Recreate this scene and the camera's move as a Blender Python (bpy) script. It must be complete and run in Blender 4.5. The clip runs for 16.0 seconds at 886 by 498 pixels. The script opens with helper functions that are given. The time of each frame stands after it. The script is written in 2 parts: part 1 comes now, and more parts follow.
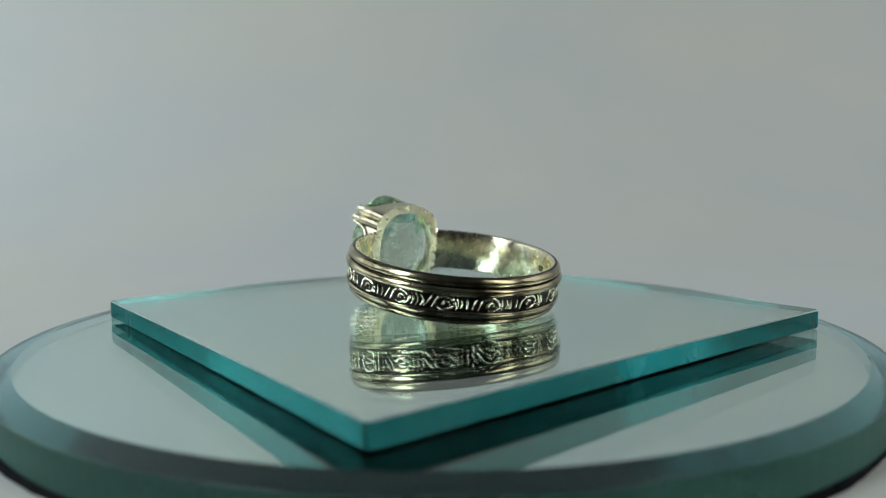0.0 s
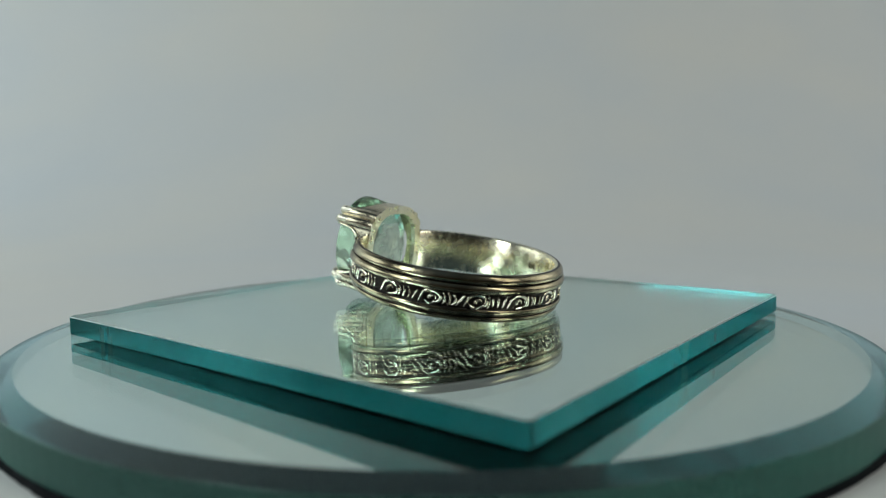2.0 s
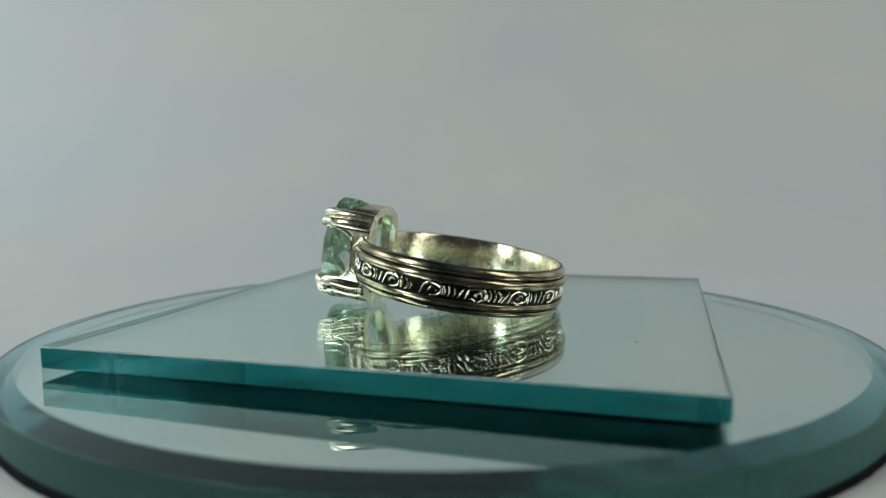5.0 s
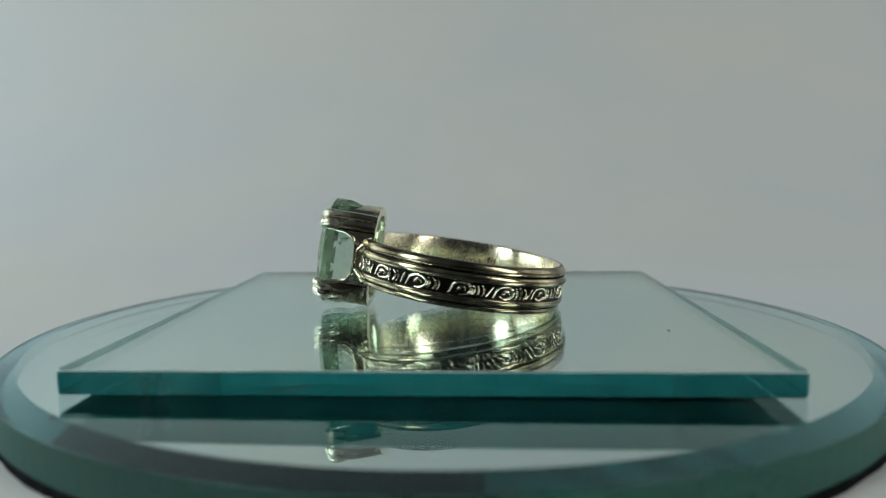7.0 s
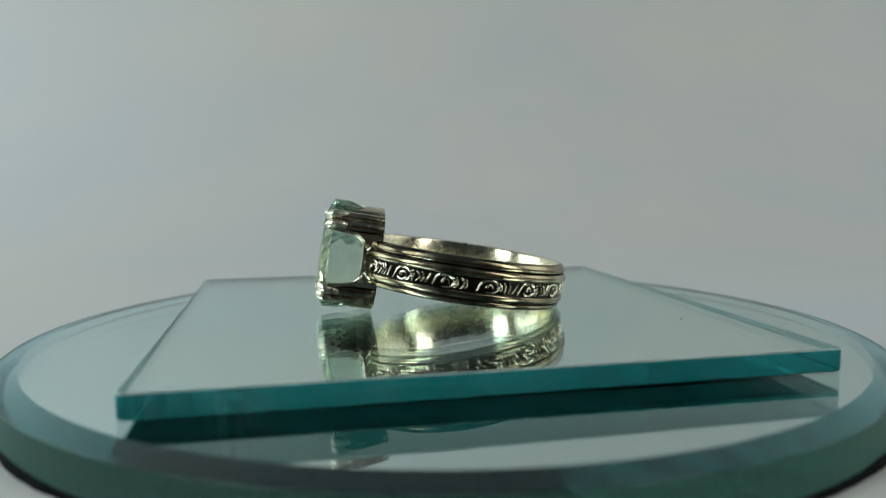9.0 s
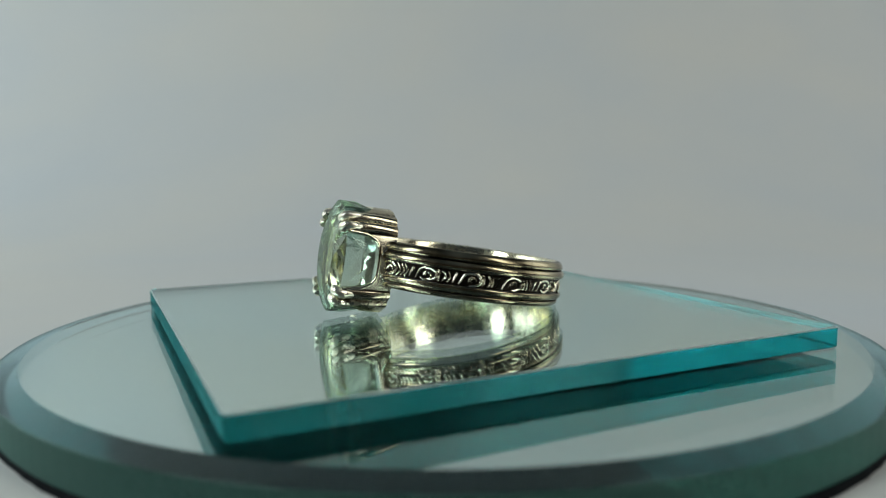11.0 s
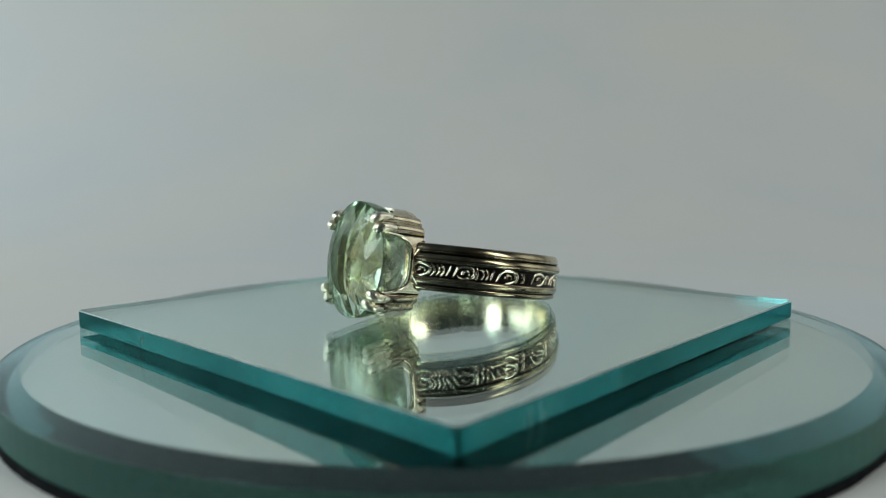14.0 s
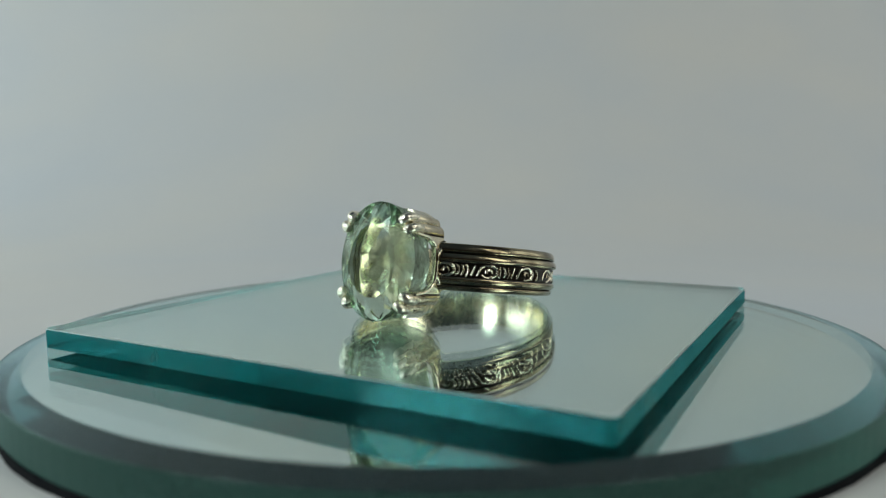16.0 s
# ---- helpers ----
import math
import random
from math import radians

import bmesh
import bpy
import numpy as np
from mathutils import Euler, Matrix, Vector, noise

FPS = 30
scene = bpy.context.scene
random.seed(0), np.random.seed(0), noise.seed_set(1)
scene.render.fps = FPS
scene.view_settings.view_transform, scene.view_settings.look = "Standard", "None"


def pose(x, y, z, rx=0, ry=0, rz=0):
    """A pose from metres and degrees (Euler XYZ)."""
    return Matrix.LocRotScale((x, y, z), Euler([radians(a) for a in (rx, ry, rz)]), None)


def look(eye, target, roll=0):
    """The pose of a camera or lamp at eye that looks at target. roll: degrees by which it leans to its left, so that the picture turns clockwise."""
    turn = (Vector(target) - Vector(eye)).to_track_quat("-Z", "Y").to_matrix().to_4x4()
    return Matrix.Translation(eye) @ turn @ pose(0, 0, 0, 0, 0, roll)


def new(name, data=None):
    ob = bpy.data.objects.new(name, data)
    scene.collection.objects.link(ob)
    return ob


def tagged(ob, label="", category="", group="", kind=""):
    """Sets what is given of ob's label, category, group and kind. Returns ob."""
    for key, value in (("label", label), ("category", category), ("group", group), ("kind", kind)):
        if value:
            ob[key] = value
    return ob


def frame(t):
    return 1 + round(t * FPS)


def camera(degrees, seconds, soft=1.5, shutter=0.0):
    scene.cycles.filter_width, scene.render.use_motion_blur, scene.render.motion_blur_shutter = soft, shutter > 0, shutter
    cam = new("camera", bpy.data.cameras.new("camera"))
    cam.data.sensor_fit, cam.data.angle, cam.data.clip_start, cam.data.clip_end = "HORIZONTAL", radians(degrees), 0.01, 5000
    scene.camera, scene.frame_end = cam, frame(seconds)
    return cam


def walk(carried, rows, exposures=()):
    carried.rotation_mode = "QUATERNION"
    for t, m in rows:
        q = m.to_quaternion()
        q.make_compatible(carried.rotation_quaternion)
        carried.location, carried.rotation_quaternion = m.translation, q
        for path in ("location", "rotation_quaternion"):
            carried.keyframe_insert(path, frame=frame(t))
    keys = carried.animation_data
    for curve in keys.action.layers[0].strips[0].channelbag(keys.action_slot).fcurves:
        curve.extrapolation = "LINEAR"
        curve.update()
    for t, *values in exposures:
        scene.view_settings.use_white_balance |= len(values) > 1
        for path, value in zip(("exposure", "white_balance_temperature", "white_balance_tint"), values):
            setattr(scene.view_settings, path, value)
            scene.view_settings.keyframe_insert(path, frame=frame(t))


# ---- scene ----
SECONDS = 16.0
MM = 0.001
cam = camera(61.4, SECONDS, soft=1.0)

# heights: table 0, round mirror on its backing, square mirror on the round one
Z_GLASS = 0.65 * MM
Z_ROUND = Z_GLASS + 3.0 * MM
PLATE_T = 1.72 * MM
Z_PLATE = Z_ROUND + 0.07 * MM + PLATE_T
EYE = Vector((0.0, -73.76 * MM, Z_PLATE + 13.15 * MM))
PITCH = radians(5.8)
stand = look(EYE, EYE + Vector((0, math.cos(PITCH), -math.sin(PITCH))), -0.37)
walk(cam, [(0.0, stand), (SECONDS, stand)], [(0.0, 0.0), (SECONDS, 0.0)])

# the lens is sharp on the ring and a little soft before and behind it
cam.data.dof.use_dof = True
cam.data.dof.focus_distance, cam.data.dof.aperture_fstop = 68.0 * MM, 30.0

TURN = 7.035  # degrees a second, anticlockwise seen from above

# light runs far inside the mirror glass before it leaves
scene.cycles.max_bounces, scene.cycles.glossy_bounces, scene.cycles.transmission_bounces = 40, 40, 40

# ---- light ----
world = bpy.data.worlds.new("room_air")
scene.world = world
world.use_nodes = True
wt = world.node_tree
w_co = wt.nodes.new("ShaderNodeTexCoord")
w_sep = wt.nodes.new("ShaderNodeSeparateXYZ")
w_ramp = wt.nodes.new("ShaderNodeValToRGB")
# dim room: darker low down, paler and bluer towards the ceiling
w_ramp.color_ramp.elements[0].color, w_ramp.color_ramp.elements[1].color = (0.012, 0.009, 0.006, 1), (0.031, 0.043, 0.054, 1)
w_ramp.color_ramp.elements[0].position, w_ramp.color_ramp.elements[1].position = 0.25, 0.80
wt.links.new(w_co.outputs["Generated"], w_sep.inputs[0])
wt.links.new(w_sep.outputs["Z"], w_ramp.inputs["Fac"])
wt.links.new(w_ramp.outputs["Color"], wt.nodes["Background"].inputs["Color"])
wt.nodes["Background"].inputs["Strength"].default_value = 1.0


def lamp(name, eye, target, power, size, colour):
    data = bpy.data.lights.new(name, "AREA")
    data.energy, data.shape, data.color = power, "ELLIPSE", colour
    data.size, data.size_y = size
    ob = new(name, data)
    ob.matrix_world = look(eye, target)
    return ob


lamp("lamp_near_window", (-0.36, -0.22, 0.285), (0, 0.10, 0.02), 1.0, (0.14, 0.40), (0.895, 1.0, 0.995))
lamp("lamp_by_desk", (0.36, -0.22, 0.285), (0, 0.10, 0.02), 0.57, (0.14, 0.40), (1.0, 1.0, 0.92))
# unseen soft fills added at both sides to brighten glass edges and stone
lamp("side_fill_left", (-0.46, 0.10, 0.20), (0, 0.0, 0.01), 0.59, (0.36, 0.30), (0.89, 1.0, 0.99))
lamp("side_fill_right", (0.46, 0.10, 0.20), (0, 0.0, 0.01), 0.26, (0.36, 0.30), (0.965, 1.0, 0.94))

# ---- materials ----
def material(name):
    m = bpy.data.materials.new(name)
    m.use_nodes = True
    t = m.node_tree
    t.nodes.clear()
    out = t.nodes.new("ShaderNodeOutputMaterial")
    return m, t, out


def node(t, kind, **values):
    n = t.nodes.new(kind)
    for key, value in values.items():
        n.inputs[key.replace("_", " ")].default_value = value
    return n


def noise_ramp(t, scale, low, high, detail=4, stops=(0.35, 0.65)):
    co = t.nodes.new("ShaderNodeTexCoord")
    n = node(t, "ShaderNodeTexNoise", Scale=scale, Detail=detail)
    t.links.new(co.outputs["Object"], n.inputs["Vector"])
    r = t.nodes.new("ShaderNodeValToRGB")
    r.color_ramp.elements[0].position, r.color_ramp.elements[1].position = stops
    r.color_ramp.elements[0].color = low if len(low) == 4 else (*low, 1)
    r.color_ramp.elements[1].color = high if len(high) == 4 else (*high, 1)
    t.links.new(n.outputs["Fac"], r.inputs["Fac"])
    return n, r


def principled(name, low, high, scale, metal=0.0, rough=(0.3, 0.5), bump=0.0, bump_scale=None, dist=0.0002, ior=1.5):
    m, t, out = material(name)
    p = node(t, "ShaderNodeBsdfPrincipled", Metallic=metal, IOR=ior)
    n, r = noise_ramp(t, scale, low, high)
    t.links.new(r.outputs["Color"], p.inputs["Base Color"])
    n2, r2 = noise_ramp(t, scale * 3.7, (rough[0],) * 3, (rough[1],) * 3)
    t.links.new(r2.outputs["Color"], p.inputs["Roughness"])
    if bump:
        n3, r3 = noise_ramp(t, bump_scale or scale * 5, (0, 0, 0), (1, 1, 1), stops=(0.2, 0.8))
        b = node(t, "ShaderNodeBump", Strength=bump, Distance=dist)
        t.links.new(r3.outputs["Color"], b.inputs["Height"])
        t.links.new(b.outputs["Normal"], p.inputs["Normal"])
    t.links.new(p.outputs["BSDF"], out.inputs["Surface"])
    return m


def glass(name, colour, rough=0.0, ior=1.52):
    m, t, out = material(name)
    g = node(t, "ShaderNodeBsdfGlass", Color=(*colour, 1), Roughness=rough, IOR=ior)
    t.links.new(g.outputs["BSDF"], out.inputs["Surface"])
    return m


def cut_edge(name, clear, low, high, share, scale, rough=0.12, bump=0.35, patch=0.3, glow=False):
    """A ground edge of greenish glass: partly clear, partly scattering light inwards."""
    m, t, out = material(name)
    g = node(t, "ShaderNodeBsdfGlass", Color=(*clear, 1), Roughness=rough, IOR=1.52)
    d = node(t, "ShaderNodeBsdfPrincipled", Roughness=0.35, IOR=1.5)
    e = node(t, "ShaderNodeBsdfTranslucent")
    n, r = noise_ramp(t, scale, low, high, detail=6)
    co = t.nodes.new("ShaderNodeTexCoord")
    if glow:
        # fine upright cracks
        up = t.nodes.new("ShaderNodeMapping")
        up.inputs["Scale"].default_value = (3.5, 3.5, 1.5)
        t.links.new(co.outputs["Object"], up.inputs["Vector"])
        t.links.new(up.outputs["Vector"], n.inputs["Vector"])
    t.links.new(r.outputs["Color"], d.inputs["Base Color"])
    t.links.new(r.outputs["Color"], e.inputs["Color"])
    # cutting marks run along the edge, in patches
    run = t.nodes.new("ShaderNodeMapping")
    run.inputs["Scale"].default_value = (0.06, 0.06, 1.0)
    w = node(t, "ShaderNodeTexNoise", Scale=3200, Detail=5)
    n4, r4 = noise_ramp(t, scale * 0.3, (0.15,) * 3, (1,) * 3, detail=3, stops=(0.40, 0.56))
    chips = t.nodes.new("ShaderNodeMath")
    chips.operation = "MULTIPLY"
    b = node(t, "ShaderNodeBump", Strength=bump, Distance=0.0001)
    t.links.new(co.outputs["Object"], run.inputs["Vector"])
    t.links.new(run.outputs["Vector"], w.inputs["Vector"])
    # shell-shaped steps where the glass broke off the score
    shell = node(t, "ShaderNodeTexWave", Scale=70, Distortion=5.0, Detail=2)
    shell.wave_type, shell.wave_profile, shell.rings_direction = "RINGS", "SAW", "SPHERICAL"
    shell.inputs["Detail Scale"].default_value = 2.0
    both = node(t, "ShaderNodeMixRGB", Fac=0.55)
    t.links.new(co.outputs["Object"], shell.inputs["Vector"])
    t.links.new(w.outputs["Fac"], both.inputs["Color1"])
    t.links.new(shell.outputs["Fac"], both.inputs["Color2"])
    t.links.new(both.outputs["Color"], chips.inputs[0])
    t.links.new(r4.outputs["Color"], chips.inputs[1])
    t.links.new(chips.outputs["Value"], b.inputs["Height"])
    for q in (g, d):
        t.links.new(b.outputs["Normal"], q.inputs["Normal"])
    n2, r2 = noise_ramp(t, scale * 0.25, (share * (1 - patch),) * 3, (min(1, share * (1 + patch)),) * 3)
    h = node(t, "ShaderNodeMixShader", Fac=0.95 if glow else 0.0)
    x = t.nodes.new("ShaderNodeMixShader")
    t.links.new(d.outputs["BSDF"], h.inputs[1])
    t.links.new(e.outputs["BSDF"], h.inputs[2])
    t.links.new(r2.outputs["Color"], x.inputs["Fac"])
    t.links.new(g.outputs["BSDF"], x.inputs[1])
    t.links.new(h.outputs["Shader"], x.inputs[2])
    t.links.new(x.outputs["Shader"], out.inputs["Surface"])
    return m


PAPER = principled("backdrop_paper", (0.655, 0.695, 0.725), (0.745, 0.74, 0.705), 8, rough=(0.8, 0.95))
WOOD = principled("dark_wood", (0.035, 0.022, 0.014), (0.07, 0.045, 0.028), 40, rough=(0.35, 0.55))
GLASS_FACE = glass("mirror_glass", (0.93, 0.985, 0.965))
GLASS_EDGE = cut_edge("cut_glass_edge", (0.12, 0.53, 0.56), (0.20, 0.80, 0.70), (0.72, 1.0, 0.94), 0.10, 260, 0.08, 0.7, 0.7, True)
ROUND_EDGE = cut_edge("ground_glass_edge", (0.26, 0.52, 0.46), (0.045, 0.16, 0.132), (0.06, 0.18, 0.15), 0.45, 12000, 0.15, 0.0, 0.03)
BEVEL = cut_edge("polished_bevel", (0.74, 0.90, 0.935), (0.05, 0.20, 0.25), (0.08, 0.26, 0.30), 0.03, 60, 0.15, 0.01)
ARRIS = cut_edge("chipped_arris", (0.85, 0.95, 0.93), (0.55, 0.68, 0.66), (0.86, 0.92, 0.90), 0.55, 900, 0.3, 0.6)
SILVERING = principled("mirror_silvering", (0.83, 0.885, 0.90), (0.85, 0.905, 0.92), 30, metal=1, rough=(0.0, 0.01))
BACK_PAINT = principled("mirror_back_paint", (0.004, 0.005, 0.007), (0.009, 0.010, 0.012), 200, rough=(0.8, 0.95), ior=1.2)
SILVER = principled("polished_silver", (0.89, 0.82, 0.63), (0.95, 0.89, 0.73), 350, metal=1, rough=(0.10, 0.22), bump=0.12, bump_scale=900, dist=0.00004)
HAMMERED = principled("hammered_silver", (0.84, 0.80, 0.64), (0.93, 0.89, 0.75), 350, metal=1, rough=(0.24, 0.38), bump=0.8, bump_scale=1100, dist=0.00012)
BRUSHED = principled("brushed_silver", (0.48, 0.43, 0.32), (0.78, 0.72, 0.55), 260, metal=1, rough=(0.18, 0.28), bump=0.15, bump_scale=900, dist=0.00004)
WORN = principled("worn_silver", (0.13, 0.106, 0.064), (0.58, 0.51, 0.345), 260, metal=1, rough=(0.16, 0.26), bump=0.10, bump_scale=1500, dist=0.00003)
SATIN = principled("satin_silver", (0.94, 0.87, 0.63), (0.97, 0.91, 0.71), 350, metal=1, rough=(0.20, 0.30), bump=0.22, bump_scale=500, dist=0.00005)
satin = SATIN.node_tree
brush = satin.nodes.new("ShaderNodeTangent")
brush.direction_type, brush.axis = "RADIAL", "Z"
for shader in satin.nodes:
    if shader.type == "BSDF_PRINCIPLED":
        satin.links.new(brush.outputs["Tangent"], shader.inputs["Tangent"])
        shader.inputs["Anisotropic"].default_value = 0.8
        shader.inputs["Anisotropic Rotation"].default_value = 0.25
TARNISH = principled("tarnished_silver", (0.26, 0.21, 0.15), (0.80, 0.73, 0.54), 300, metal=1, rough=(0.13, 0.30), bump=0.25, bump_scale=800, dist=0.00006)
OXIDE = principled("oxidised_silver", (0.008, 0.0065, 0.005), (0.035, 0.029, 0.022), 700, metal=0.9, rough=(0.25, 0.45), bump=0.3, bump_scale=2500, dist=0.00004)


def cloudy_lit_stone(name, haze, rough):
    """Clear pale green quartz; haze: least and most milkiness, inner reflections painted in."""
    m, t, out = material(name)
    g = node(t, "ShaderNodeBsdfGlass", Color=(0.795, 0.882, 0.812, 1), Roughness=rough, IOR=1.55)
    d = node(t, "ShaderNodeBsdfTranslucent")
    f = node(t, "ShaderNodeBsdfDiffuse")
    n, r = noise_ramp(t, 500, (0.84, 0.88, 0.80), (0.95, 0.95, 0.89))
    n2, r2 = noise_ramp(t, 900, (haze[0],) * 3, (haze[1],) * 3, detail=6)
    # milky heart, thinning to the ends; its paleness also stands for inner reflections
    co = t.nodes.new("ShaderNodeTexCoord")
    heart = t.nodes.new("ShaderNodeVectorMath")
    heart.operation, heart.inputs[1].default_value = "DISTANCE", (0.0108, 0.0, 0.0)
    thin = t.nodes.new("ShaderNodeMapRange")
    thin.inputs["From Min"].default_value, thin.inputs["From Max"].default_value = 0.0020, 0.0044
    thin.inputs["To Min"].default_value, thin.inputs["To Max"].default_value = 1.0, 0.06
    lit_cloud = t.nodes.new("ShaderNodeMath")
    lit_cloud.operation = "MULTIPLY"
    t.links.new(co.outputs["Object"], heart.inputs[0])
    t.links.new(heart.outputs["Value"], thin.inputs["Value"])
    t.links.new(thin.outputs["Result"], lit_cloud.inputs[0])
    t.links.new(r2.outputs["Color"], lit_cloud.inputs[1])
    h = node(t, "ShaderNodeMixShader", Fac=0.5)
    x = t.nodes.new("ShaderNodeMixShader")
    t.links.new(r.outputs["Color"], d.inputs["Color"])
    t.links.new(r.outputs["Color"], f.inputs["Color"])
    t.links.new(d.outputs["BSDF"], h.inputs[1])
    t.links.new(f.outputs["BSDF"], h.inputs[2])
    t.links.new(lit_cloud.outputs["Value"], x.inputs["Fac"])
    t.links.new(g.outputs["BSDF"], x.inputs[1])
    t.links.new(h.outputs["Shader"], x.inputs[2])
    t.links.new(x.outputs["Shader"], out.inputs["Surface"])
    return m


STONE = cloudy_lit_stone("pale_green_quartz", (0.0, 0.03), 0.015)
STONE_BACK = cloudy_lit_stone("cloudy_lit_quartz", (0.20, 0.60), 0.03)


# ---- mesh helpers ----
def part(name, bm, mats, parent=None, label="", smooth=None):
    me = bpy.data.meshes.new(name)
    bmesh.ops.recalc_face_normals(bm, faces=bm.faces)
    bm.to_mesh(me)
    bm.free()
    for m in (mats if isinstance(mats, (list, tuple)) else (mats,)):
        me.materials.append(m)
    if smooth is not None:
        me.shade_smooth()
        me.set_sharp_from_angle(angle=radians(smooth))
    ob = new(name, me)
    if parent:
        ob.parent = parent
    if label:
        ob["label"] = label
    return ob


def lathe(bm, profile, steps, start=0.0, end=360.0, mat=None):
    """Turn a closed (r, z) outline about z; mat gives each side's material slot."""
    full = abs(end - start - 360) < 1e-6
    rows = []
    for i in range(steps if full else steps + 1):
        a = radians(start + (end - start) * i / steps)
        rows.append([bm.verts.new((r * math.cos(a), r * math.sin(a), z)) for r, z in profile])
    n = len(profile)
    for i in range(steps):
        a, b = rows[i], rows[(i + 1) % len(rows)]
        for j in range(n):
            f = bm.faces.new((a[j], b[j], b[(j + 1) % n], a[(j + 1) % n]))
            if mat:
                f.material_index = mat[j]
    if not full:
        bm.faces.new(rows[0])
        bm.faces.new(list(reversed(rows[-1])))
    return bm


def tube(bm, path, radii, sides=7):
    """A closed tube along a path."""
    rings = []
    n = len(path)
    for i, p in enumerate(path):
        d = (path[min(i + 1, n - 1)] - path[max(i - 1, 0)]).normalized()
        up = Vector((0, 0, 1)) if abs(d.z) < 0.9 else Vector((1, 0, 0))
        u = d.cross(up).normalized()
        v = d.cross(u)
        rings.append([bm.verts.new(p + radii[i] * (u * math.cos(k * math.tau / sides) + v * math.sin(k * math.tau / sides))) for k in range(sides)])
    for a, b in zip(rings, rings[1:]):
        for k in range(sides):
            bm.faces.new((a[k], a[(k + 1) % sides], b[(k + 1) % sides], b[k]))
    bm.faces.new(list(reversed(rings[0])))
    bm.faces.new(rings[-1])
    return bm


# ---- setting ----
def build_setting():
    # paper lying on the table and sweeping up behind, one curved sheet with thickness
    half, t = 0.75, 0.0012
    line = [(-0.052 + 0.0152 * i, 0.0, 0.0) for i in range(10)]
    for i in range(25):
        a = radians(90 * i / 24)
        line.append((0.10 + 0.16 * math.sin(a), 0.16 * (1 - math.cos(a)), a))
    line.append((0.26, 0.46, radians(90)))
    bm = bmesh.new()
    front = [[bm.verts.new((sx * half, y, z)) for sx in (-1, 1)] for y, z, a in line]
    back = [[bm.verts.new((sx * half, y + t * math.sin(a), z - t * math.cos(a))) for sx in (-1, 1)] for y, z, a in line]
    for k in range(len(line) - 1):
        bm.faces.new((front[k][0], front[k][1], front[k + 1][1], front[k + 1][0]))
        bm.faces.new((back[k][1], back[k][0], back[k + 1][0], back[k + 1][1]))
        for e in (0, 1):
            bm.faces.new((front[k][e], front[k + 1][e], back[k + 1][e], back[k][e]))
    for k in (0, -1):
        bm.faces.new((front[k][0], front[k][1], back[k][1], back[k][0]))
    ob = part("backdrop", bm, PAPER, smooth=40)
    tagged(ob, "curved sheet of plain off-white paper behind the turntable", "backdrop", kind="structure")
    bm = bmesh.new()
    bmesh.ops.create_cube(bm, size=1, matrix=Matrix.LocRotScale((0, 0, -t - 0.0165), None, (1.6, 1.1, 0.03)))
    tagged(part("table_top", bm, WOOD), "dark brown wooden table top under the paper", "table", kind="structure")


build_setting()


# ---- round mirror ----
def build_round_mirror():
    top = new("round_mirror")
    tagged(top, "round clear glass mirror with greenish rim on pale paper", "mirror")
    r, rb = 39.52 * MM, 37.45 * MM
    h, drop = Z_ROUND, 0.42 * MM
    bm = bmesh.new()
    cx, cy = 0.0, 0.0
    ring = [(rb, h), (r - 0.05 * MM, h - drop), (r, h - drop - 0.05 * MM), (r, Z_GLASS)]
    steps = 160
    rows = [[bm.verts.new((cx + q * math.cos(i * math.tau / steps), cy + q * math.sin(i * math.tau / steps), z)) for q, z in ring] for i in range(steps)]
    for i in range(steps):
        a, b = rows[i], rows[(i + 1) % steps]
        for j in range(3):
            bm.faces.new((a[j], a[j + 1], b[j + 1], b[j])).material_index = (3, 1, 1)[j]
    bm.faces.new([q[0] for q in rows])
    bm.faces.new([q[3] for q in rows]).material_index = 2
    part("glass", bm, [GLASS_FACE, ROUND_EDGE, SILVERING, BEVEL], top, "clear greenish glass with a bevelled rim")
    bm = bmesh.new()
    low, high = [], []
    for i in range(240):
        a = i * math.tau / 240
        q = r + (0.10 + 0.22 * noise.noise(Vector((5 * math.cos(a), 5 * math.sin(a), 1))) + 0.10 * noise.noise(Vector((24 * math.cos(a), 24 * math.sin(a), 4)))) * MM
        low.append(bm.verts.new((q * math.cos(a), q * math.sin(a), 0.0)))
        high.append(bm.verts.new(((q - 0.05 * MM) * math.cos(a), (q - 0.05 * MM) * math.sin(a), Z_GLASS - 0.02 * MM)))
    for i in range(240):
        bm.faces.new((low[i], low[(i + 1) % 240], high[(i + 1) % 240], high[i]))
    bm.faces.new(list(reversed(low)))
    bm.faces.new(high)
    part("backing", bm, BACK_PAINT, top, "ragged black backing")
    return top


round_mirror = build_round_mirror()

# ---- square mirror plate ----
PLATE_TURN = -51.83


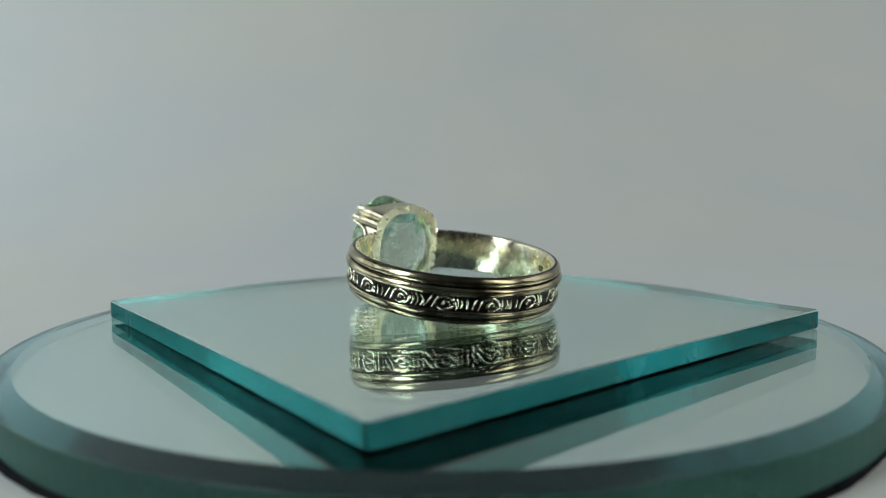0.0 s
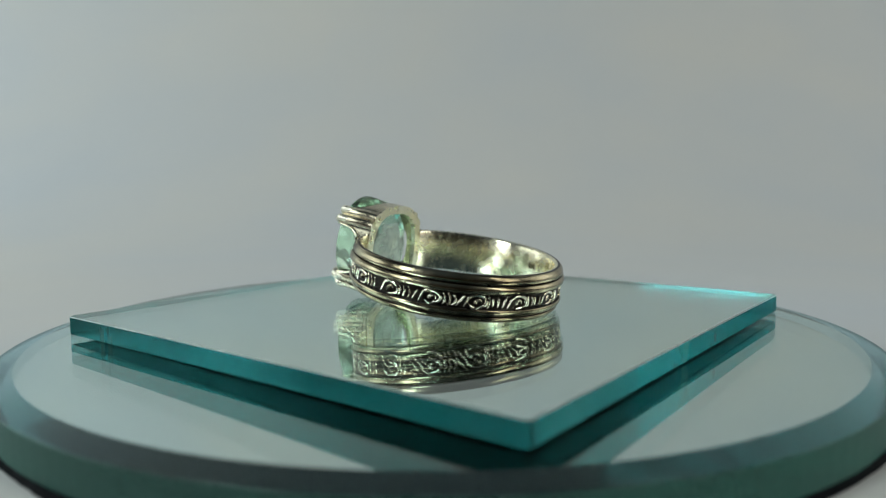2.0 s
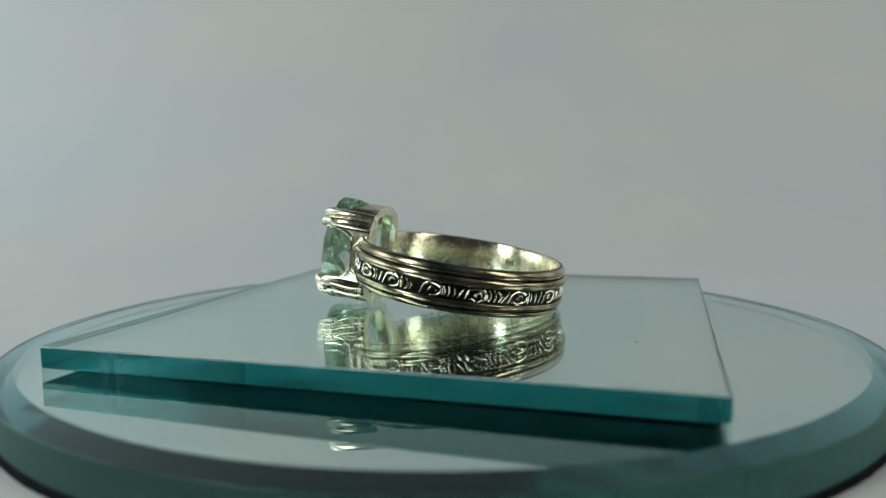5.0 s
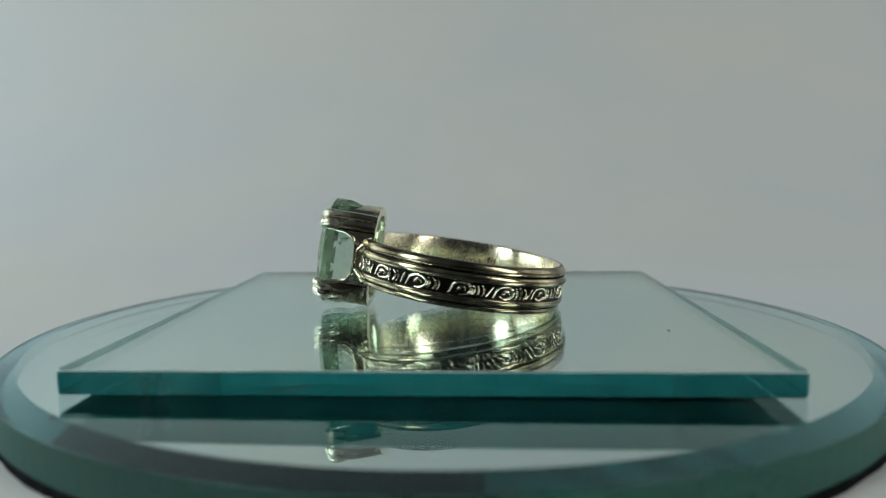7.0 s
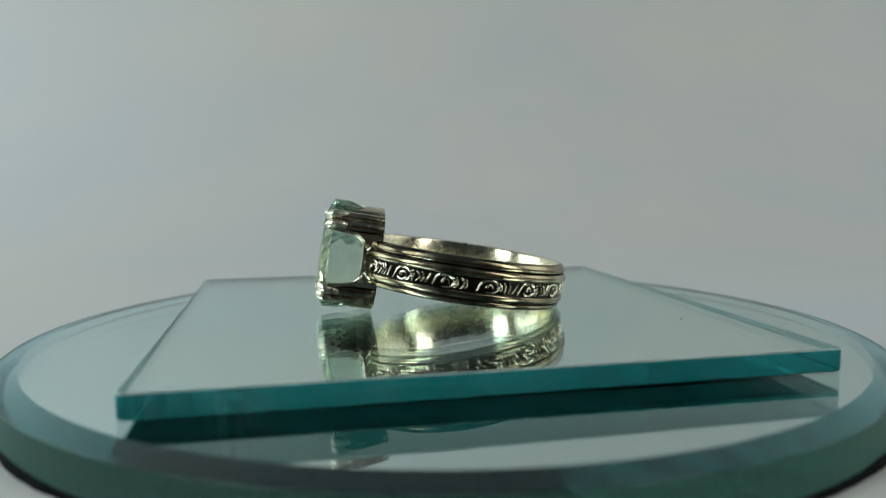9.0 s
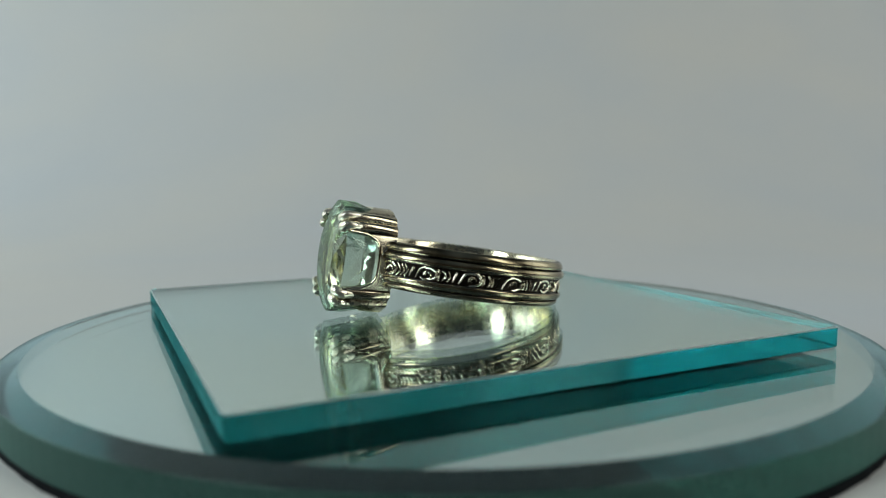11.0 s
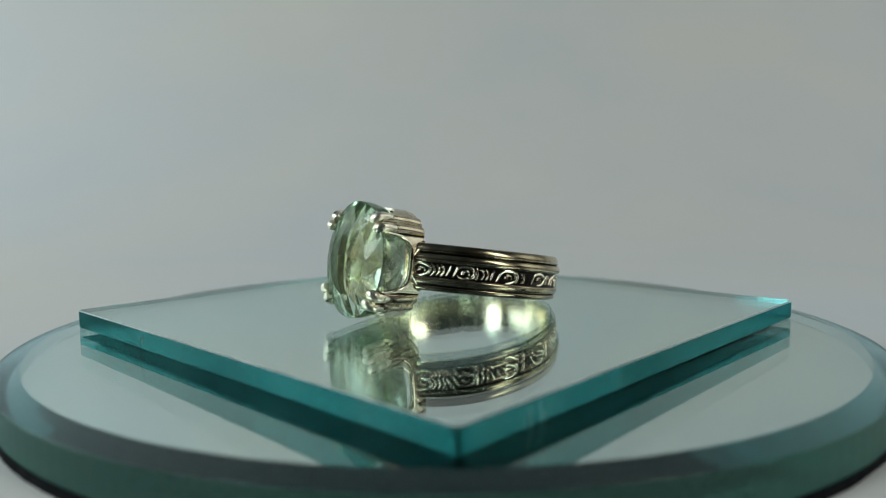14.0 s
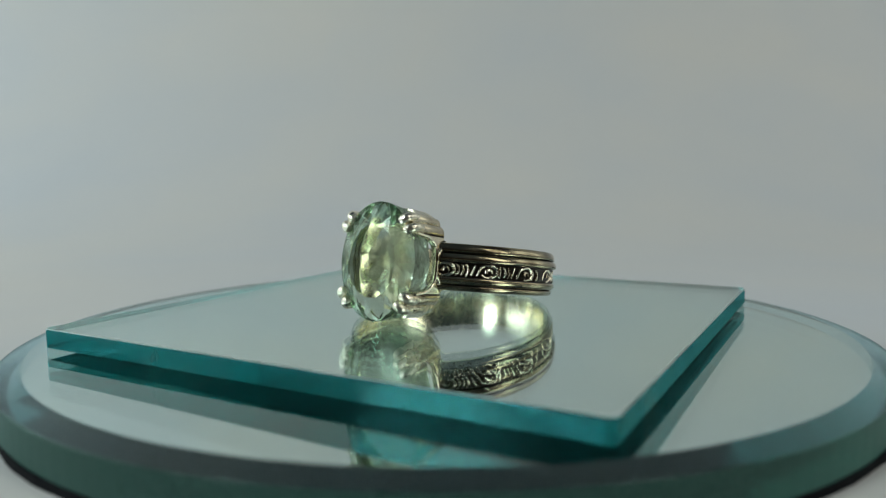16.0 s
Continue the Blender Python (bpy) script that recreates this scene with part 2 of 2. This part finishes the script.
def build_plate():
    top = new("square_mirror")
    tagged(top, "small square mirror with cut greenish edges on the round mirror", "mirror")
    s, c, t = 25.4 * MM, 0.6 * MM, PLATE_T
    ch = 0.09 * MM
    bm = bmesh.new()

    def outline(inset, chip):
        """Rounded square, with small chips out of the arris."""
        q = []
        for cx, cy, a0 in ((1, 1, 0), (-1, 1, 90), (-1, -1, 180), (1, -1, 270)):
            for i in range(5):
                a = radians(a0 + 22.5 * i)
                q.append((cx * (s - c) + (c - inset) * math.cos(a), cy * (s - c) + (c - inset) * math.sin(a)))
            a = radians(a0 + 90)
            nx, ny = math.cos(a), math.sin(a)
            x0, y0 = q[-1]
            run = 2 * (s - c)
            for i in range(1, 60):
                d = run * i / 60
                bite = max(0.0, noise.noise(Vector((d * 420, a0 * 0.37 + chip * 9, 2.0))) - 0.15) * 0.18 * MM * chip
                q.append((x0 - ny * d - nx * bite, y0 + nx * d - ny * bite))
        return q
    loops = []
    for inset, z, chip in ((ch, 0, 1.0), (0, -ch, 0.0), (0, -t + ch, 0.0), (ch, -t, 0.6)):
        loops.append([bm.verts.new((x, y, z)) for x, y in outline(inset, chip)])
    n = len(loops[0])
    for slot, a, b in zip((3, 1, 1), loops, loops[1:]):
        for k in range(n):
            bm.faces.new((a[k], a[(k + 1) % n], b[(k + 1) % n], b[k])).material_index = slot
    bm.faces.new(loops[0])
    bm.faces.new(loops[-1]).material_index = 2
    part("glass", bm, [GLASS_FACE, GLASS_EDGE, SILVERING, ARRIS], top, "clear glass with teal cut edges")
    bm = bmesh.new()
    bmesh.ops.create_cube(bm, size=1, matrix=Matrix.LocRotScale((0, 0, -t - 0.05 * MM), None, (2 * s - 0.5 * MM, 2 * s - 0.5 * MM, 0.06 * MM)))
    part("backing", bm, BACK_PAINT, top, "dark painted backing")
    return top


plate = build_plate()


def specks(top, spots, z):
    """A few grains of dust on a mirror's face."""
    for k, (x, y) in enumerate(spots):
        bm = bmesh.new()
        bmesh.ops.create_icosphere(bm, subdivisions=1, radius=1, matrix=Matrix.LocRotScale((x * MM, y * MM, z), Euler((0, 0, k)), (0.16 * MM, 0.09 * MM, 0.04 * MM)))
        part("dust_speck", bm, OXIDE, top)


specks(plate, ((19.4, -12.4), (-20.0, 16.6)), 0.03 * MM)
specks(round_mirror, ((34.3, -15.2),), Z_ROUND + 0.03 * MM)

# ---- ring ----
R_IN = 9.35 * MM
GAP = 22.0


def roll(z0, z1, r0, bulge, steps=8):
    """Points of a half-round rail between two heights."""
    mid, hw = (z0 + z1) / 2, (z1 - z0) / 2
    return [(r0 + bulge * math.sin(math.pi * i / steps), mid - hw * math.cos(math.pi * i / steps)) for i in range(steps + 1)]


def build_ring():
    top = new("gemstone_ring")
    tagged(top, "silver ring with oval pale green gemstone lying on its side", "ring")
    # band: head towards +x
    g = 10.08 * MM
    prof, mats = [], []

    def dome(q, z):
        """The whole band is slightly rounded from rim to rim."""
        return q + (0.24 - 0.50 * (z / (2.1 * MM)) ** 2) * MM

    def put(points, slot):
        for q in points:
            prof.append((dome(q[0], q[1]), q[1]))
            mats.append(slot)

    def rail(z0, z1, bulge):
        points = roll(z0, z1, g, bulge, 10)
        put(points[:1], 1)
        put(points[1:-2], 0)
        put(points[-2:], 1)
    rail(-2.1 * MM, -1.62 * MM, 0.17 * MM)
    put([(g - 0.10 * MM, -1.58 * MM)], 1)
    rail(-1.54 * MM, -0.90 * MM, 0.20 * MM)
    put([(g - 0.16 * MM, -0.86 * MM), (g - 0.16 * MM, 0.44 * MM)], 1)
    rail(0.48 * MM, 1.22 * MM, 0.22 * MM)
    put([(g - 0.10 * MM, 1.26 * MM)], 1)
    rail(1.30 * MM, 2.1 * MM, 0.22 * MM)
    for q in ((R_IN + 0.30 * MM, 2.1 * MM), (R_IN + 0.10 * MM, 2.06 * MM), (R_IN, 1.9 * MM), (R_IN, -1.9 * MM), (R_IN + 0.15 * MM, -2.1 * MM)):
        prof.append(q)
        mats.append(2)
    bm = bmesh.new()
    lathe(bm, prof, 150, GAP, 360 - GAP, mats)
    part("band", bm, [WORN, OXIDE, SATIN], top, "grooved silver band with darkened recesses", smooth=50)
    return top


ring = build_ring()


def build_scrolls(top):
    """Carved scrollwork along the channel of the band, one repeat every 22.5 degrees."""
    rr = 10.20 * MM
    mid, hh = -0.21 * MM, 0.62 * MM

    def on_band(s, z):
        a = s / 10.20
        return Vector((rr * math.cos(a), rr * math.sin(a), mid + z * hh))

    def swell(n, thick, thin=0.05):
        return [MM * (thin + (thick - thin) * math.sin(math.pi * (i + 0.6) / (n + 0.2)) ** 0.6) for i in range(n)]

    def arch(s0):
        """Sweeps up from a pointed foot, over the eye and down round it."""
        q = [on_band(s0 - 1.10, -0.80), on_band(s0 - 0.98, -0.38)]
        for i in range(17):
            a = math.pi * (0.92 - 1.50 * i / 16)
            q.append(on_band(s0 + 0.86 * math.cos(a), 0.90 * math.sin(a)))
        return q, swell(19, 0.175)

    def lip(s0):
        q = [on_band(s0 - 0.60 + 0.11 * i, -0.52 - 0.42 * math.sin(math.pi * i / 9)) for i in range(10)]
        return q, swell(10, 0.125)

    def pupil(s0):
        """A thick comma in the eye."""
        q = []
        for i in range(9):
            k = i / 8
            a = math.pi * (1.10 - 1.20 * k)
            q.append(on_band(s0 + 0.10 + 0.30 * math.cos(a), -0.16 + 0.42 * math.sin(a)))
        return q, [MM * (0.19 - 0.13 * k / 8) for k in range(9)]

    def bar(s0, bend, tall):
        q = [on_band(s0 + bend * (1 - (i / 4 - 1) ** 2), tall * (i / 4 - 1)) for i in range(9)]
        return q, swell(9, 0.12)

    def tick(s0, lean, tall):
        q = [on_band(s0 + lean * (i / 3 - 1), tall * (i / 3 - 1)) for i in range(7)]
        return q, swell(7, 0.12)
    motif = [(arch, 0.0, ()), (lip, 0.0, ()), (pupil, 0.0, ()), (bar, 0.98, (0.20, 0.86)), (bar, 1.42, (0.20, 0.84)), (bar, 1.84, (0.16, 0.78)),
             (tick, 2.50, (0.20, 0.72))]
    for k in range(15):
        s0 = 10.20 * radians(26.0 + 22.5 * k)
        for make, off, how in motif:
            s1 = s0 + off + random.uniform(-0.05, 0.05)
            if not radians(GAP + 4) < s1 / 10.20 < radians(358 - GAP):
                continue
            # here and there a stroke is worn away or cut askew
            if make in (lip, tick) and random.random() < 0.4:
                continue
            if how:
                how = (how[0] * random.uniform(0.3, 1.8), how[1] * random.uniform(0.75, 1.1))
            path, radii = make(s1, *how)
            worn = random.uniform(0.984, 1.0)
            path = [Vector((q.x * worn, q.y * worn, q.z)) for q in path]
            bm = bmesh.new()
            tube(bm, path, [random.uniform(0.95, 1.1) * q for q in radii], 8)
            part("scroll", bm, SILVER if random.random() < 0.75 else TARNISH, top, smooth=60)


build_scrolls(ring)


def build_stamp(top):
    """Worn stamp inside the band, three short upright marks."""
    for i in range(3):
        a = radians(-109.6 + 2.2 * (i - 1))
        bm = bmesh.new()
        turn = Matrix.Rotation(a, 4, "Z") @ Matrix.Translation((R_IN, 0, 0.3 * MM))
        bmesh.ops.create_cube(bm, size=1, matrix=turn @ Matrix.Diagonal((0.07 * MM, 0.20 * MM, (0.6, 0.5, 0.62)[i] * MM, 1)))
        part("stamp_mark", bm, WORN, top)


build_stamp(ring)
STONE_U = 13.0 * MM


def oval(a, kv, kw):
    return kv * math.cos(a), kw * math.sin(a)


def build_stone(top):
    bm = bmesh.new()
    kv, kw = 3.85 * MM, 5.22 * MM

    def loop(n, scale, u, shift=0.0):
        return [bm.verts.new((STONE_U + u * MM, *oval((k + shift) * math.tau / n, kv * scale, kw * scale))) for k in range(n)]
    n = 14
    table = loop(n, 0.62, 0.86)
    kite = loop(n, 0.84, 0.55, 0.5)
    up = loop(2 * n, 1.0, 0.10)
    low = loop(2 * n, 1.0, -0.10)
    belly = loop(n, 1.0, -1.4, 0.5)
    keel = loop(n, 0.93, -2.8)
    inner = loop(n // 2, 0.62, -3.75, 0.25)
    culet = bm.verts.new((STONE_U - 4.05 * MM, 0, 0))
    bm.faces.new(table)
    for k in range(n):
        j = (k + 1) % n
        a, b, c = 2 * k, 2 * k + 1, (2 * k + 2) % (2 * n)
        bm.faces.new((table[k], kite[k], table[j]))
        bm.faces.new((table[k], kite[k - 1], up[a], kite[k]))
        bm.faces.new((kite[k], up[a], up[b]))
        bm.faces.new((kite[k], up[b], up[c]))
        bm.faces.new((belly[k], low[a], low[b])).material_index = 1
        bm.faces.new((belly[k], low[b], low[c])).material_index = 1
        bm.faces.new((low[a], belly[k - 1], keel[k], belly[k])).material_index = 1
        bm.faces.new((belly[k], keel[k], keel[j])).material_index = 1
    for k in range(n // 2):
        j = (k + 1) % (n // 2)
        a, b, c = 2 * k, 2 * k + 1, (2 * k + 2) % n
        bm.faces.new((inner[k], keel[a], keel[b])).material_index = 1
        bm.faces.new((inner[k], keel[b], keel[c])).material_index = 1
        bm.faces.new((inner[k], keel[c], inner[j])).material_index = 1
        bm.faces.new((culet, inner[k], inner[j])).material_index = 1
    for k in range(2 * n):
        j = (k + 1) % (2 * n)
        bm.faces.new((up[k], up[j], low[j], low[k]))
    return part("gemstone", bm, [STONE, STONE_BACK], top, "faceted oval transparent pale green gemstone")


build_stone(ring)

U0, KV, KW = 8.4 * MM, 4.05 * MM, 4.95 * MM
STRAP = (radians(26), radians(55))
FRONT = 4.6


def boxy(a, out=0.0):
    """A point of the setting's rounded outline, moved outwards by out."""
    c, q = math.cos(a), math.sin(a)
    v = math.copysign(abs(c) ** 0.76, c) * KV
    w = math.copysign(abs(q) ** 0.80, q) * KW
    d = Vector((v / KV ** 2, w / KW ** 2)).normalized()
    return v + d.x * out, w + d.y * out


def fold(a):
    return abs(((a + math.pi / 2) % math.pi) - math.pi / 2)


def wall_height(a):
    q = fold(a)
    if q < STRAP[0]:
        return (1.55 + (FRONT - 1.95) * (1 - (1 - (q / STRAP[0]) ** 3.2) ** 0.5)) * MM
    if q > STRAP[1]:
        k = (math.pi / 2 - q) / (math.pi / 2 - STRAP[1])
        return (1.7 + (FRONT - 2.1) * (1 - (1 - min(1, k) ** 2.2) ** 0.5)) * MM
    return FRONT * MM


def ridge(a):
    """Two half-round ridges along each corner strap."""
    q = fold(a)
    k = (q - STRAP[0]) / (STRAP[1] - STRAP[0])
    if 0 < k < 1:
        return (0.03 + 0.32 * abs(math.sin(2 * math.pi * k)) ** 0.7) * MM
    return 0.0


def build_head(top):
    n, th = 240, 0.38 * MM
    bm = bmesh.new()
    rows = []
    for i in range(n):
        a = i * math.tau / n
        h, g = wall_height(a), ridge(a)
        o0, o1, c = boxy(a, 0.5 * g), boxy(a, g), boxy(a, -th)
        c0 = boxy(a, -0.85 * MM)
        rows.append([bm.verts.new((U0, *o0)), bm.verts.new((U0 + 0.35 * h, *o1)), bm.verts.new((U0 + 0.9 * h, *o1)), bm.verts.new((U0 + h, *o0)),
                     bm.verts.new((U0 + h, *c)), bm.verts.new((U0 + 0.5 * MM, *c)), bm.verts.new((U0 + 0.5 * MM, *c0)), bm.verts.new((U0, *c0))])
    for i in range(n):
        a, b = rows[i], rows[(i + 1) % n]
        q = fold((i + 0.5) * math.tau / n)
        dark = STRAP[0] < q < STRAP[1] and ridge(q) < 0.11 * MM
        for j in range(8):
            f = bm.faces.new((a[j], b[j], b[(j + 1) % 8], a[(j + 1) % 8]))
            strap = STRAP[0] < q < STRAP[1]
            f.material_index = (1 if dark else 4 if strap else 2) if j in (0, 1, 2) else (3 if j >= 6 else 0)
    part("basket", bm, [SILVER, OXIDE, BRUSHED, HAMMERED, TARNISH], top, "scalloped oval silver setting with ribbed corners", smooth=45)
    # bright lip along each side opening
    for mid, reach in ((0.0, STRAP[0]), (180.0, STRAP[0])):
        path = []
        for i in range(25):
            a = radians(mid) + reach * (i / 12 - 1)
            path.append(Vector((U0 + wall_height(a), *boxy(a, 0.06 * MM))))
        bm = bmesh.new()
        tube(bm, path, [0.17 * MM] * 25, 8)
        part("rim", bm, SILVER, top, smooth=60)
    # a forked web from each side opening down to the shank
    for side in (1, -1):
        for up in (1, -1):
            path = []
            for i in range(9):
                k = i / 8
                a = math.asin((0.10 + 0.24 * k) * up)
                a = a if side > 0 else math.pi - a
                path.append(Vector((U0 + (1.5 - 1.4 * k) * MM, *boxy(a, (0.02 + 0.05 * math.sin(math.pi * k)) * MM))))
            bm = bmesh.new()
            tube(bm, path, [(0.17 + 0.08 * (i / 8)) * MM for i in range(9)], 8)
            part("web", bm, SILVER, top, smooth=60)
    # two claws on each corner
    for quad in range(4):
        for q in (0.24, 0.76):
            a = STRAP[0] + (STRAP[1] - STRAP[0]) * q
            a = (a, math.pi - a, math.pi + a, -a)[quad]
            line = ((3.5, 0.00, 0.36), (4.2, 0.08, 0.40), (4.55, 0.08, 0.41), (4.8, -0.06, 0.45), (4.95, -0.26, 0.48), (5.06, -0.50, 0.46), (5.10, -0.72, 0.34))
            bm = bmesh.new()
            tube(bm, [Vector((U0 + u * MM, *boxy(a, o * MM))) for u, o, r in line], [r * MM for u, o, r in line], 10)
            part("claw", bm, HAMMERED, top, smooth=60)


build_head(ring)

# ---- things that turn ----
TILT = 8.85
HEAD_DIR = 127.0
RING_AT = (1.0 * MM, -1.34 * MM, Z_PLATE + 3.60 * MM)


def motions():
    times = [i * 0.5 for i in range(33)]
    rest_ring = Matrix.Translation(RING_AT) @ pose(0, 0, 0, 0, 0, HEAD_DIR) @ pose(0, 0, 0, 0, -TILT, 0)
    rest_plate = Matrix.Translation((0.0, 0.0, Z_PLATE)) @ pose(0, 0, 0, 0, 0, PLATE_TURN) @ pose(-0.18 * MM, 0.31 * MM, 0, 0, -0.15, 0)
    for thing, rest in ((plate, rest_plate), (ring, rest_ring)):
        walk(thing, [(t, pose(0, 0, 0, 0, 0, TURN * t) @ rest) for t in times])
    # the round mirror lies a little off the axis
    axis, off = pose(-0.15 * MM, 0.33 * MM, 0), pose(-0.07 * MM, -0.36 * MM, 0)
    walk(round_mirror, [(t, axis @ pose(0, 0, 0, 0, 0, TURN * t) @ off) for t in times])


motions()
